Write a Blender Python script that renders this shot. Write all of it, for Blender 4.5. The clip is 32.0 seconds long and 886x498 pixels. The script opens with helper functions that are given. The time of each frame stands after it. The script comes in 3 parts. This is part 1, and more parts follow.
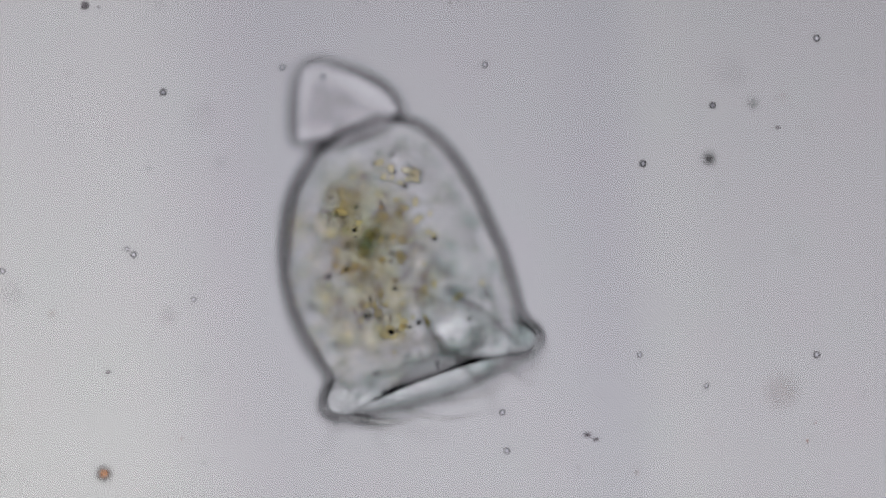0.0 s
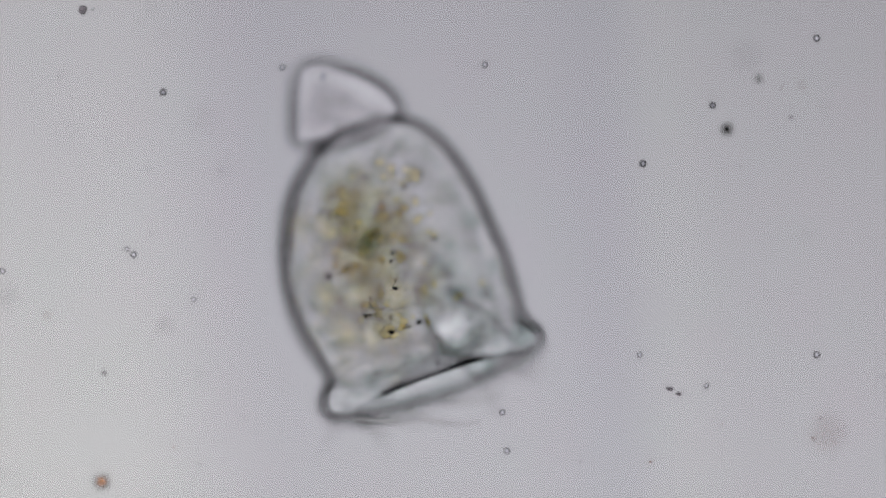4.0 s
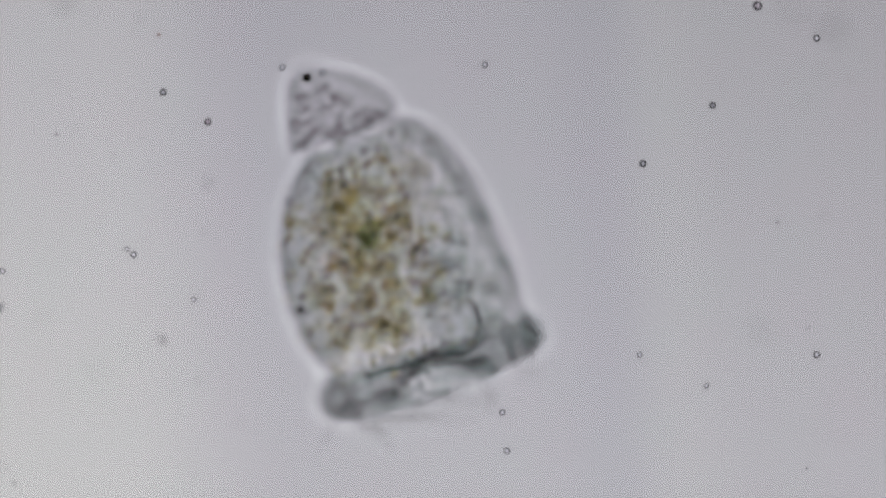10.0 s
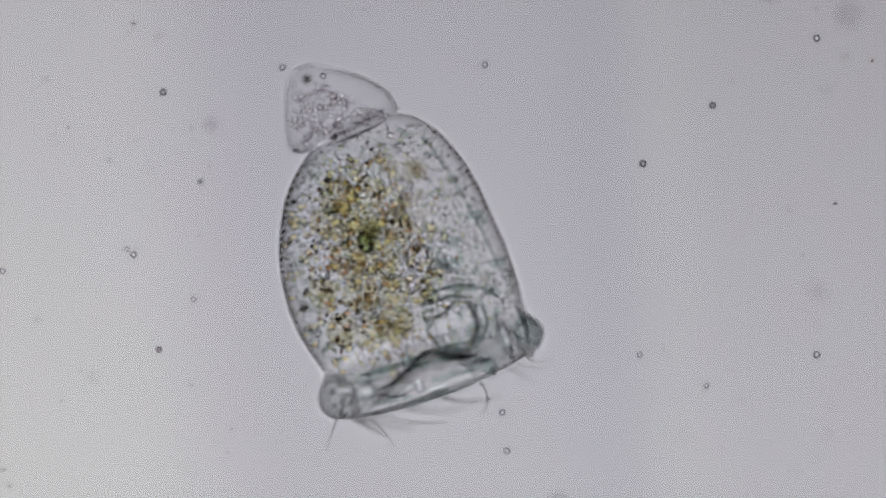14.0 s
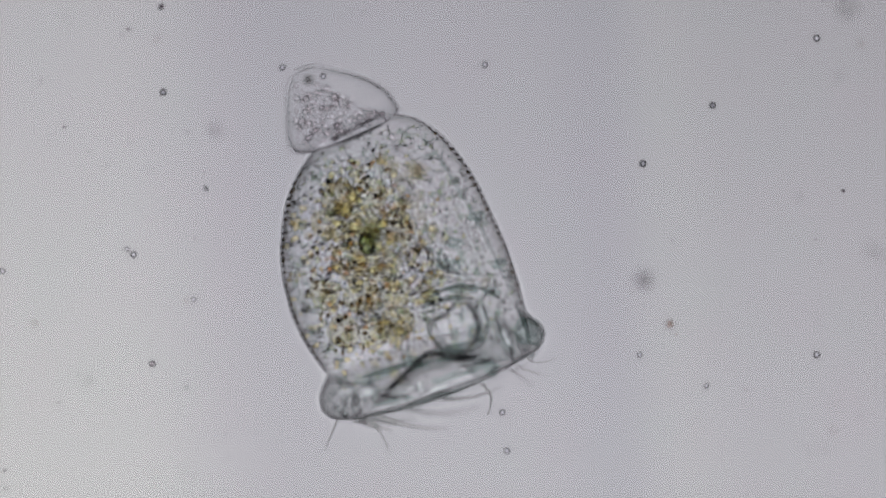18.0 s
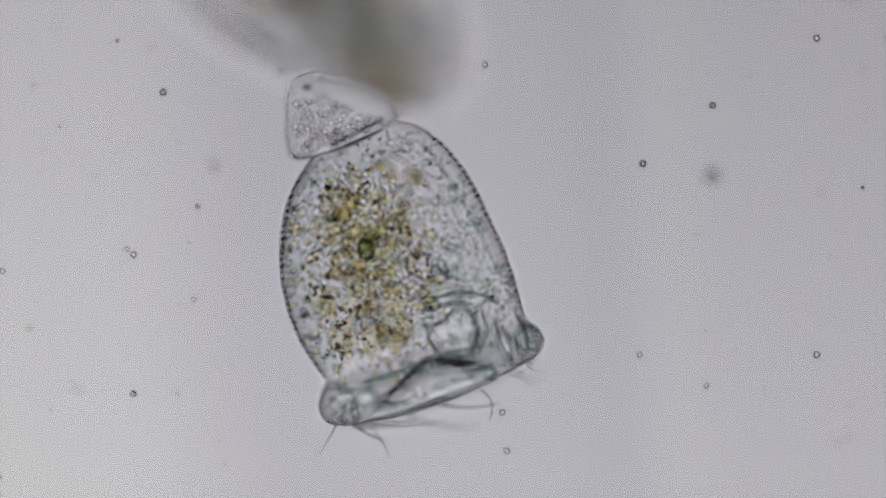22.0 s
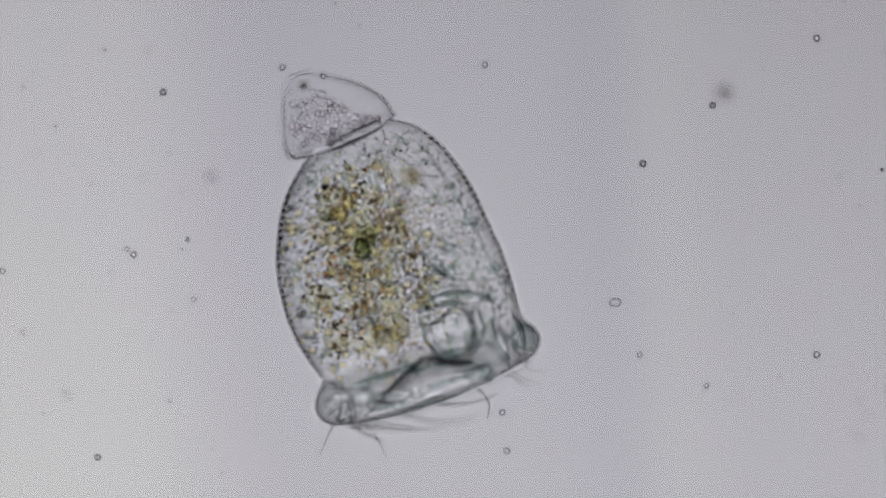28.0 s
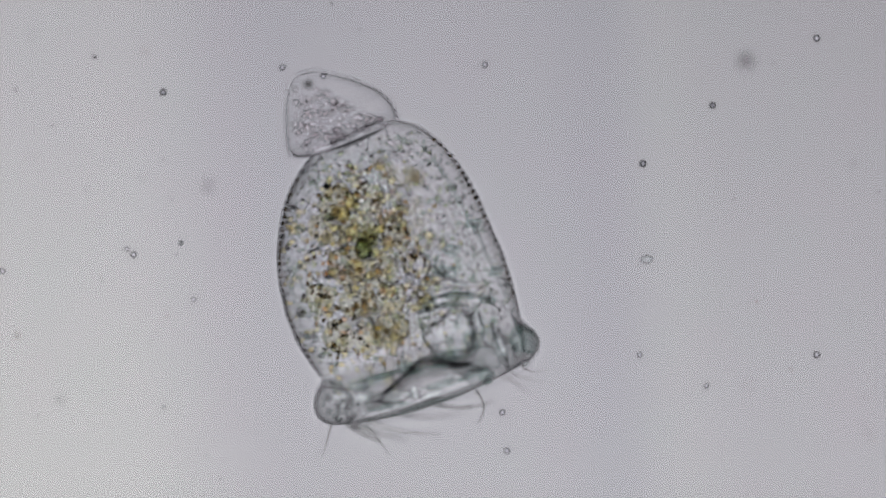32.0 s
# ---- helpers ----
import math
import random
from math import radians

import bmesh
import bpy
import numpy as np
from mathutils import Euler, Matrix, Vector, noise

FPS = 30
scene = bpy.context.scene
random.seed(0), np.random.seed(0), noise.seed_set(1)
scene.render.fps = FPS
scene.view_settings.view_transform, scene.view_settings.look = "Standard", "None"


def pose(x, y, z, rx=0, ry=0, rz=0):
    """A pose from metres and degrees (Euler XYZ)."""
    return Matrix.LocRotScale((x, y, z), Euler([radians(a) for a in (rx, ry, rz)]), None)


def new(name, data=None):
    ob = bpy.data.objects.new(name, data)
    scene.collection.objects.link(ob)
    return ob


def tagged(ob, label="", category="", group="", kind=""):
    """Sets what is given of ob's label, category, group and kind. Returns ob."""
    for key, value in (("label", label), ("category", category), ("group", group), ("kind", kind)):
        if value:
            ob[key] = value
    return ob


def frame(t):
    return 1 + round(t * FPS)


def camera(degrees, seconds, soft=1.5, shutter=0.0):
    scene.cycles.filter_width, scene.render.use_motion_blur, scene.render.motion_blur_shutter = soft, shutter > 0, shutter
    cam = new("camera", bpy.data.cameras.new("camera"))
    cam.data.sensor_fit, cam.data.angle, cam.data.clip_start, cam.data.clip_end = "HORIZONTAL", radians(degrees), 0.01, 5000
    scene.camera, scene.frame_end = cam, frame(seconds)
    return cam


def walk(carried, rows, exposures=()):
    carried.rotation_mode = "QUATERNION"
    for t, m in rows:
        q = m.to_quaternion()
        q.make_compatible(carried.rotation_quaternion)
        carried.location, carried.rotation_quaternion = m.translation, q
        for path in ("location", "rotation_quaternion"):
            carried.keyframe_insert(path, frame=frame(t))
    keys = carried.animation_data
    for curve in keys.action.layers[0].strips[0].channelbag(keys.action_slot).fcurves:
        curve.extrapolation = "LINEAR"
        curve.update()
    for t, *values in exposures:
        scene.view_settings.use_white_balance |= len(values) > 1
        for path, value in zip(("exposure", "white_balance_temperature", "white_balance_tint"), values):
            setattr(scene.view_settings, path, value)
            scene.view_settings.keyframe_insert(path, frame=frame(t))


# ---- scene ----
# A living cell under the microscope, built ten thousand times enlarged: one micrometre is one centimetre.
# Plan coordinates: millimetres to the right and downward from the upper left corner of the field of view.
HIGH = 59.89          # the objective's distance from the plane in focus
DEEP = 60.0           # the condenser's distance below it

cam = camera(1.5, 32.0, soft=2.4, shutter=0.5)
cam.data.dof.use_dof = True
cam.data.dof.focus_distance = HIGH
cam.data.dof.aperture_fstop = 0.125
walk(cam, [(0.0, pose(0, 0, HIGH)), (32.0, pose(0, 0, HIGH))])

# light passes through many clear layers before it reaches the eye
scene.cycles.max_bounces, scene.cycles.transmission_bounces, scene.cycles.transparent_max_bounces = 40, 40, 24

# ---- light: the lit condenser below the slide, and a dim room round it ----
world = bpy.data.worlds.new("room")
world.use_nodes = True
world.node_tree.nodes["Background"].inputs["Color"].default_value = (0.86, 0.74, 0.92, 1)
world.node_tree.nodes["Background"].inputs["Strength"].default_value = 0.05
scene.world = world
scene.view_settings.exposure = 0.0


# ---- materials ----
def material(name):
    m = bpy.data.materials.new(name)
    m.use_nodes = True
    nt = m.node_tree
    nt.nodes.clear()
    out = nt.nodes.new("ShaderNodeOutputMaterial")
    return m, nt, out


def node(nt, kind, **values):
    n = nt.nodes.new(kind)
    for key, value in values.items():
        n.inputs[key.replace("_", " ")].default_value = value
    return n


def ramp(nt, stops):
    r = nt.nodes.new("ShaderNodeValToRGB")
    while len(r.color_ramp.elements) < len(stops):
        r.color_ramp.elements.new(0.5)
    for e, (place, colour) in zip(r.color_ramp.elements, stops):
        e.position, e.color = place, (*colour, 1)
    return r


def clear(name, ior, light, dark, scale=40.0, bump=0.0, bump_scale=60.0, rough=0.0):
    """A clear, tinted substance that bends light: its tint varies between two colours at the given scale."""
    m, nt, out = material(name)
    coord = nt.nodes.new("ShaderNodeTexCoord")
    tint = node(nt, "ShaderNodeTexNoise", Scale=scale, Detail=4.0, Roughness=0.6)
    nt.links.new(coord.outputs["Object"], tint.inputs["Vector"])
    r = ramp(nt, [(0.35, dark), (0.65, light)])
    nt.links.new(tint.outputs["Fac"], r.inputs["Fac"])
    glass = node(nt, "ShaderNodeBsdfRefraction", IOR=ior, Roughness=rough)
    nt.links.new(r.outputs["Color"], glass.inputs["Color"])
    if bump:
        grain = node(nt, "ShaderNodeTexNoise", Scale=bump_scale, Detail=3.0, Roughness=0.6)
        nt.links.new(coord.outputs["Object"], grain.inputs["Vector"])
        b = node(nt, "ShaderNodeBump", Strength=1.0, Distance=bump)
        nt.links.new(grain.outputs["Fac"], b.inputs["Height"])
        nt.links.new(b.outputs["Normal"], glass.inputs["Normal"])
    nt.links.new(glass.outputs[0], out.inputs["Surface"])
    return m


def stain(name, light, dark, scale=40.0):
    """A patch of coloured plasm of the same density as what surrounds it: it tints light and does not bend it."""
    m, nt, out = material(name)
    coord = nt.nodes.new("ShaderNodeTexCoord")
    tint = node(nt, "ShaderNodeTexNoise", Scale=scale, Detail=4.0, Roughness=0.65)
    nt.links.new(coord.outputs["Object"], tint.inputs["Vector"])
    r = ramp(nt, [(0.38, dark), (0.62, light)])
    nt.links.new(tint.outputs["Fac"], r.inputs["Fac"])
    t = nt.nodes.new("ShaderNodeBsdfTransparent")
    nt.links.new(r.outputs["Color"], t.inputs["Color"])
    nt.links.new(t.outputs[0], out.inputs["Surface"])
    return m


def mottle(name):
    """Fine grey-green and pinkish mottling, as of countless grains too small to see apart."""
    m, nt, out = material(name)
    coord = nt.nodes.new("ShaderNodeTexCoord")
    fine = node(nt, "ShaderNodeTexNoise", Scale=95.0, Detail=3.0, Roughness=0.7)
    nt.links.new(coord.outputs["Object"], fine.inputs["Vector"])
    r = ramp(nt, [(0.33, (0.93, 0.955, 0.945)), (0.42, (0.995, 1.0, 0.995)), (0.58, (1.0, 1.0, 1.0)), (0.70, (1.0, 0.965, 0.955))])
    nt.links.new(fine.outputs["Fac"], r.inputs["Fac"])
    t = nt.nodes.new("ShaderNodeBsdfTransparent")
    nt.links.new(r.outputs["Color"], t.inputs["Color"])
    nt.links.new(t.outputs[0], out.inputs["Surface"])
    return m


def solid(name, colour, dark, scale=60.0, rough=0.5):
    m, nt, out = material(name)
    coord = nt.nodes.new("ShaderNodeTexCoord")
    tint = node(nt, "ShaderNodeTexNoise", Scale=scale, Detail=4.0)
    nt.links.new(coord.outputs["Object"], tint.inputs["Vector"])
    r = ramp(nt, [(0.3, dark), (0.7, colour)])
    nt.links.new(tint.outputs["Fac"], r.inputs["Fac"])
    b = node(nt, "ShaderNodeBsdfPrincipled", Roughness=rough)
    nt.links.new(r.outputs["Color"], b.inputs["Base Color"])
    nt.links.new(b.outputs[0], out.inputs["Surface"])
    return m


def condenser_light():
    """A lens behind a half-closed iris: bright inside the iris, nearly dark outside it."""
    m, nt, out = material("condenser_light")
    coord = nt.nodes.new("ShaderNodeTexCoord")
    flat = node(nt, "ShaderNodeMapping", Scale=(1 / 10.8, 1 / 10.8, 0.0))
    nt.links.new(coord.outputs["Object"], flat.inputs["Vector"])
    far = nt.nodes.new("ShaderNodeVectorMath")
    far.operation = "LENGTH"
    nt.links.new(flat.outputs["Vector"], far.inputs[0])
    fade = ramp(nt, [(r, (v, 0.993 * v, 1.022 * v)) for r, v in ((0.0, 1.0), (0.222, 0.9), (0.417, 0.15), (0.5, 0.03), (1.0, 0.01))])
    nt.links.new(far.outputs["Value"], fade.inputs["Fac"])
    e = node(nt, "ShaderNodeEmission", Strength=1.365)
    nt.links.new(fade.outputs["Color"], e.inputs["Color"])
    nt.links.new(e.outputs[0], out.inputs["Surface"])
    return m


def slide_glass():
    """Clear glass whose tint carries uneven illumination: brighter towards one corner, banded along the slide; also
    faintly blotched in colour.
    """
    m, nt, out = material("slide_glass")
    coord = nt.nodes.new("ShaderNodeTexCoord")
    bands = nt.nodes.new("ShaderNodeSeparateXYZ")
    lean = node(nt, "ShaderNodeMapping", Rotation=(0, 0, radians(-3)))
    nt.links.new(coord.outputs["Object"], lean.inputs["Vector"])
    nt.links.new(lean.outputs["Vector"], bands.inputs["Vector"])
    stretch = node(nt, "ShaderNodeMapping", Scale=(1.0, 0.10, 1.0), Location=(0.37, 0, 0))
    nt.links.new(lean.outputs["Vector"], stretch.inputs["Vector"])
    streak = node(nt, "ShaderNodeTexNoise", Scale=7.0, Detail=2.5, Roughness=0.5)
    nt.links.new(stretch.outputs["Vector"], streak.inputs["Vector"])
    wobble = node(nt, "ShaderNodeMath")
    wobble.operation, wobble.inputs[1].default_value = "MULTIPLY_ADD", 0.10
    nt.links.new(streak.outputs["Fac"], wobble.inputs[0])
    nt.links.new(bands.outputs["X"], wobble.inputs[2])
    spread = node(nt, "ShaderNodeMath")
    spread.operation, spread.inputs[1].default_value, spread.inputs[2].default_value = "MULTIPLY_ADD", 0.5, 0.475
    nt.links.new(wobble.outputs[0], spread.inputs[0])
    # lighter and darker bands of the illumination, painted into the glass tint
    r = ramp(nt, [(0.23, (1.0, 1.0, 0.995)), (0.31, (0.95, 0.945, 0.957)), (0.36, (0.925, 0.922, 0.94)), (0.47, (0.945, 0.943, 0.955)), (0.58, (0.95, 0.948, 0.96)), (0.655, (0.925, 0.925, 0.944)),
                  (0.69, (0.985, 0.988, 0.982)), (0.75, (0.965, 0.965, 0.968)), (0.9, (0.985, 0.98, 0.985))])
    nt.links.new(spread.outputs[0], r.inputs["Fac"])
    # illumination falling off from the lower left corner, painted as a tint gradient
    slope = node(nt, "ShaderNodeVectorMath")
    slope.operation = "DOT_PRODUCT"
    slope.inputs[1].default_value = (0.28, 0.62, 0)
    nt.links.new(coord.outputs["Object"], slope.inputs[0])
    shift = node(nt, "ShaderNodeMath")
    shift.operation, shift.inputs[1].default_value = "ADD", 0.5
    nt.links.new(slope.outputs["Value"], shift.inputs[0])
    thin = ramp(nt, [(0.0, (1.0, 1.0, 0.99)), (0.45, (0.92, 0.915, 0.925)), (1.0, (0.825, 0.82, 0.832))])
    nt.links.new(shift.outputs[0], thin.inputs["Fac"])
    flat = node(nt, "ShaderNodeMapping", Scale=(0.6, 1.6, 1.0))
    nt.links.new(coord.outputs["Object"], flat.inputs["Vector"])
    blotch = node(nt, "ShaderNodeTexNoise", Scale=20.0, Detail=3.0)
    nt.links.new(flat.outputs["Vector"], blotch.inputs["Vector"])
    hue = ramp(nt, [(0.33, (1.0, 0.950, 0.975)), (0.45, (0.985, 0.982, 0.995)), (0.55, (0.978, 0.986, 0.99)), (0.67, (0.952, 1.0, 0.970))])
    nt.links.new(blotch.outputs["Fac"], hue.inputs["Fac"])
    colour = r.outputs["Color"]
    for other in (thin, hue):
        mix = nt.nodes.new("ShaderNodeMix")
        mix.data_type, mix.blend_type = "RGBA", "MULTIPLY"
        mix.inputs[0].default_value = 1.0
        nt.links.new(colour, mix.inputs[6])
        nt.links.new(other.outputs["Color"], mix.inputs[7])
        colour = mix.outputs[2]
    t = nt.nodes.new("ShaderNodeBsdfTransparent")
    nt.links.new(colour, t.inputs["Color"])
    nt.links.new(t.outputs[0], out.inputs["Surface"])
    return m



# weakly refracting layer, added only to give the cell's outline its bright halo
HALO_COAT = clear("halo_coat", 1.0042, (1.0, 1.0, 1.0), (0.998, 0.998, 0.998), 30)
PELLICLE = clear("pellicle", 1.0078, (1.0, 1.0, 1.0), (0.995, 0.998, 0.996), 30)
GRAINY = clear("grainy_plasm", 1.028, (1.0, 1.0, 1.0), (0.992, 0.997, 0.995), 50)
CORTEX = mottle("inner_plasm")
CONE = clear("cone_plasm", 1.0078, (1.0, 1.0, 1.0), (0.995, 0.998, 0.998), 40)
LIP = clear("lip_plasm", 1.0022, (1.0, 1.0, 1.0), (0.995, 1.0, 0.998), 30, bump=0.006, bump_scale=38)
FOLD = clear("mouth_fold", 1.018, (1.0, 1.0, 1.0), (0.96, 0.99, 0.98), 60)
VESICLE = clear("clear_vesicle", 1.022, (1.0, 1.0, 1.0), (0.97, 0.99, 0.98), 60)
DROPLET = clear("clear_droplet", 1.016, (1.0, 0.995, 1.0), (1.0, 0.985, 0.985), 40)
WATERY = clear("watery_vacuole", 1.018, (1.0, 1.0, 1.0), (0.99, 0.985, 0.995), 40)
AMBER = clear("amber_granule", 1.016, (1.0, 0.99, 0.90), (1.0, 0.95, 0.77), 70)
SOFT_AMBER = clear("soft_amber", 1.014, (1.0, 0.99, 0.91), (1.0, 0.94, 0.76), 60)
BROWN = clear("brown_granule", 1.03, (0.98, 0.92, 0.80), (0.90, 0.76, 0.60), 70)
OLIVE = clear("olive_granule", 1.016, (0.99, 1.0, 0.93), (0.91, 0.95, 0.82), 70)
INK = clear("dark_granule", 1.04, (0.40, 0.38, 0.34), (0.12, 0.12, 0.10), 60)
CLUMP = clear("dark_brown_granule", 1.022, (0.75, 0.68, 0.55), (0.42, 0.35, 0.26), 80)
RUSTY = clear("rusty_granule", 1.016, (1.0, 0.90, 0.80), (0.95, 0.76, 0.60), 60)
CORE = clear("alga_green", 1.045, (0.88, 0.93, 0.76), (0.70, 0.77, 0.58), 90)
GOLD = clear("yellow_oil", 1.020, (1.0, 0.99, 0.84), (1.0, 0.955, 0.72), 50)
PLASM = clear("granular_plasm", 1.006, (1.0, 0.997, 0.955), (0.99, 0.972, 0.89), 45, bump=0.003, bump_scale=90)
NUCLEUS = stain("dim_ball", (0.90, 0.92, 0.80), (0.66, 0.70, 0.56), 60)
FUNNEL = clear("funnel_wall", 1.008, (1.0, 1.0, 1.0), (0.97, 0.99, 0.985), 24, bump=0.004, bump_scale=50)
FLECK = stain("plasm_fleck", (0.98, 0.99, 0.98), (0.83, 0.87, 0.84), 80)
SMOKE = stain("smoky_plasm", (0.95, 0.96, 0.955), (0.76, 0.79, 0.79), 25)
DENSE = stain("dense_plasm", (0.99, 1.0, 0.995), (0.72, 0.79, 0.77), 70)
STRAND = clear("dark_strand", 1.028, (0.97, 0.98, 0.975), (0.75, 0.80, 0.785), 30)
HAIR = clear("cilium", 1.016, (0.95, 0.95, 0.94), (0.78, 0.79, 0.78), 30)
SWIMMER = clear("swimmer_plasm", 1.010, (0.985, 0.985, 0.975), (0.94, 0.945, 0.93), 14)
STREAK = clear("swimmer_streak", 1.011, (0.99, 0.985, 0.97), (0.90, 0.90, 0.87), 20)
GORGED = clear("swallowed_food", 1.006, (0.96, 0.93, 0.88), (0.80, 0.74, 0.65), 60)
HUSK = clear("brown_food", 1.006, (0.96, 0.92, 0.86), (0.84, 0.76, 0.66), 60)
DETRITUS = clear("detritus", 1.032, (0.86, 0.83, 0.84), (0.58, 0.55, 0.58), 60)
PALE = clear("pale_detritus", 1.03, (1.0, 1.0, 1.0), (0.9, 0.92, 0.92), 60)
RUST = clear("rusty_detritus", 1.03, (0.82, 0.62, 0.48), (0.55, 0.38, 0.3), 60)
SPECK = clear("dust", 1.045, (0.97, 0.97, 0.98), (0.88, 0.88, 0.90), 80)
SPECK_DARK = clear("dark_dust", 1.05, (0.85, 0.85, 0.87), (0.66, 0.66, 0.68), 80)
BRASS = solid("blackened_metal", (0.06, 0.06, 0.065), (0.03, 0.03, 0.03), 3)


# ---- building helpers ----
def mesh_of(name, bm, mat, smooth=True):
    me = bpy.data.meshes.new(name)
    bm.to_mesh(me)
    bm.free()
    me.materials.append(mat)
    if smooth:
        me.shade_smooth()
    return me


def part(name, bm, mat, parent, label=""):
    ob = new(name, mesh_of(name, bm, mat))
    ob.parent = parent
    return tagged(ob, label)


def thing(name, m, label, category, group=""):
    ob = new(name)
    ob.matrix_basis = m
    return tagged(ob, label, category, group)


def plan(x, y, z=0.0):
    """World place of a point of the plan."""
    return Vector(((x - 784) / 1000, (441 - y) / 1000, z))


def curve(rows, n, soften=5):
    """Smooth values along a few rows of (place, values...), at n even places."""
    rows = np.array(sorted(rows))
    at = np.linspace(rows[0, 0], rows[-1, 0], n)
    cols = [at]
    for c in range(1, rows.shape[1]):
        v = np.interp(at, rows[:, 0], rows[:, c])
        k = np.exp(-0.5 * (np.arange(-3 * soften, 3 * soften + 1) / soften) ** 2)
        pad = np.concatenate([2 * v[0] - v[3 * soften:0:-1], v, 2 * v[-1] - v[-2:-3 * soften - 2:-1]])
        cols.append(np.convolve(pad, k / k.sum(), "valid"))
    return np.array(cols).T


def loft(rings):
    """A closed skin over rings of points, with a point at each end."""
    bm = bmesh.new()
    n = len(rings[0])
    skin = [[bm.verts.new(p) for p in ring] for ring in rings]
    for a, b in zip(skin, skin[1:]):
        for i in range(n):
            bm.faces.new((a[i], a[(i + 1) % n], b[(i + 1) % n], b[i]))
    for ring, turn in ((skin[0], 1), (skin[-1], -1)):
        mid = bm.verts.new(sum((v.co for v in ring), Vector()) / n)
        for i in range(n):
            f = (ring[i], mid, ring[(i + 1) % n])
            bm.faces.new(f[::turn])
    bmesh.ops.recalc_face_normals(bm, faces=bm.faces)
    return bm


def tube(points, radii, sides=8):
    """A tapered tube along points."""
    rings = []
    for i, p in enumerate(points):
        p = Vector(p)
        way = (Vector(points[min(i + 1, len(points) - 1)]) - Vector(points[max(i - 1, 0)])).normalized()
        a = way.orthogonal().normalized()
        b = way.cross(a)
        rings.append([p + radii[i] * (math.cos(2 * math.pi * k / sides) * a + math.sin(2 * math.pi * k / sides) * b) for k in range(sides)])
    return loft(rings)


def lump(radius, rough=0.25, seed=0.0, level=2, squash=(1, 1, 1)):
    bm = bmesh.new()
    bmesh.ops.create_icosphere(bm, subdivisions=level, radius=radius)
    for v in bm.verts:
        n = noise.noise(v.co / radius * 1.3 + Vector((seed, seed * 0.7, 3.1)))
        v.co *= 1 + rough * n
        v.co = Vector((v.co.x * squash[0], v.co.y * squash[1], v.co.z * squash[2]))
    return bm


# ---- the stage: the microscope's fine focus lifts and lowers all that lies on it ----
FOCUS = [(0.0, -0.18), (1.0, -0.18), (1.5, -0.22), (2.0, -0.28), (2.5, -0.34), (3.0, -0.34), (3.5, -0.28), (4.5, -0.14), (5.5, -0.02),
         (6.0, 0.04), (7.0, 0.06), (8.0, 0.08), (8.5, 0.11), (9.0, 0.31), (9.5, 0.28), (10.0, 0.22), (10.5, 0.15), (11.0, 0.095),
         (12.0, 0.065), (14.5, 0.045), (16.5, 0.03), (25.0, 0.03), (32.0, 0.03)]


def stage(t):
    return float(np.interp(t, [r[0] for r in FOCUS], [r[1] for r in FOCUS]))


# ---- the setting: slide, condenser ----
def box(x0, x1, y0, y1, z0, z1):
    bm = bmesh.new()
    bmesh.ops.create_cube(bm, size=1.0, matrix=Matrix.LocRotScale(((x0 + x1) / 2, (y0 + y1) / 2, (z0 + z1) / 2), None, (x1 - x0, y1 - y0, z1 - z0)))
    return bm


# the slide's tint stands in for unevenness of the light below
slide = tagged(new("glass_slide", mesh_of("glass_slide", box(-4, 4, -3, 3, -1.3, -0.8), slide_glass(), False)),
               "clear glass microscope slide, its tint carrying the uneven lighting of the field", "glass slide", kind="structure")

condenser = thing("condenser", pose(0, 0, -DEEP), "lit condenser lens in a blackened metal mount under the slide", "condenser")
bm = bmesh.new()
bmesh.ops.create_uvsphere(bm, u_segments=96, v_segments=24, radius=1.0)
for v in bm.verts:
    v.co = Vector((v.co.x * 10.8, v.co.y * 10.8, v.co.z * 0.3))
part("lens", bm, condenser_light(), condenser, "lens with a half-closed iris, evenly lit in its middle")
bm = bmesh.new()
ring = [(10.8, -0.5), (12.0, -0.5), (12.0, 0.35), (11.8, 0.45), (11.0, 0.45), (10.8, 0.3)]
loops = [[bm.verts.new((r * math.cos(k * math.pi / 48), r * math.sin(k * math.pi / 48), z)) for k in range(96)] for r, z in ring]
for i in range(len(loops)):
    p, q = loops[i], loops[(i + 1) % len(loops)]
    for k in range(96):
        bm.faces.new((p[k], p[(k + 1) % 96], q[(k + 1) % 96], q[k]))
bmesh.ops.recalc_face_normals(bm, faces=bm.faces)
part("mount", bm, BRASS, condenser, "blackened metal ring")

# ---- the bell-shaped cell; its own space: x across the mouth, y towards the hind end, origin in the mouth's middle ----
LEAN = 14.7
TILT = 17.0
DIP = -8.0           # the mouth is lifted towards the objective, the hind end sinks
LONG, SHEAR = 1 / math.cos(radians(DIP)), -math.tan(radians(TILT)) * math.sin(radians(DIP))
HOME = plan(765, 655, 0.034)


def stance(move=Vector(), turn=0.0):
    return Matrix.Translation(HOME + move) @ pose(0, 0, 0, DIP, TILT, LEAN + turn)


cell = thing("bell_cell", stance(),
             "translucent bell-shaped single-celled animal, filled with yellow-brown food grains", "ciliate")


def inside(x, y, z=0.0):
    """A point of the plan, in the cell's own space."""
    return stance().inverted() @ plan(x, y, z)


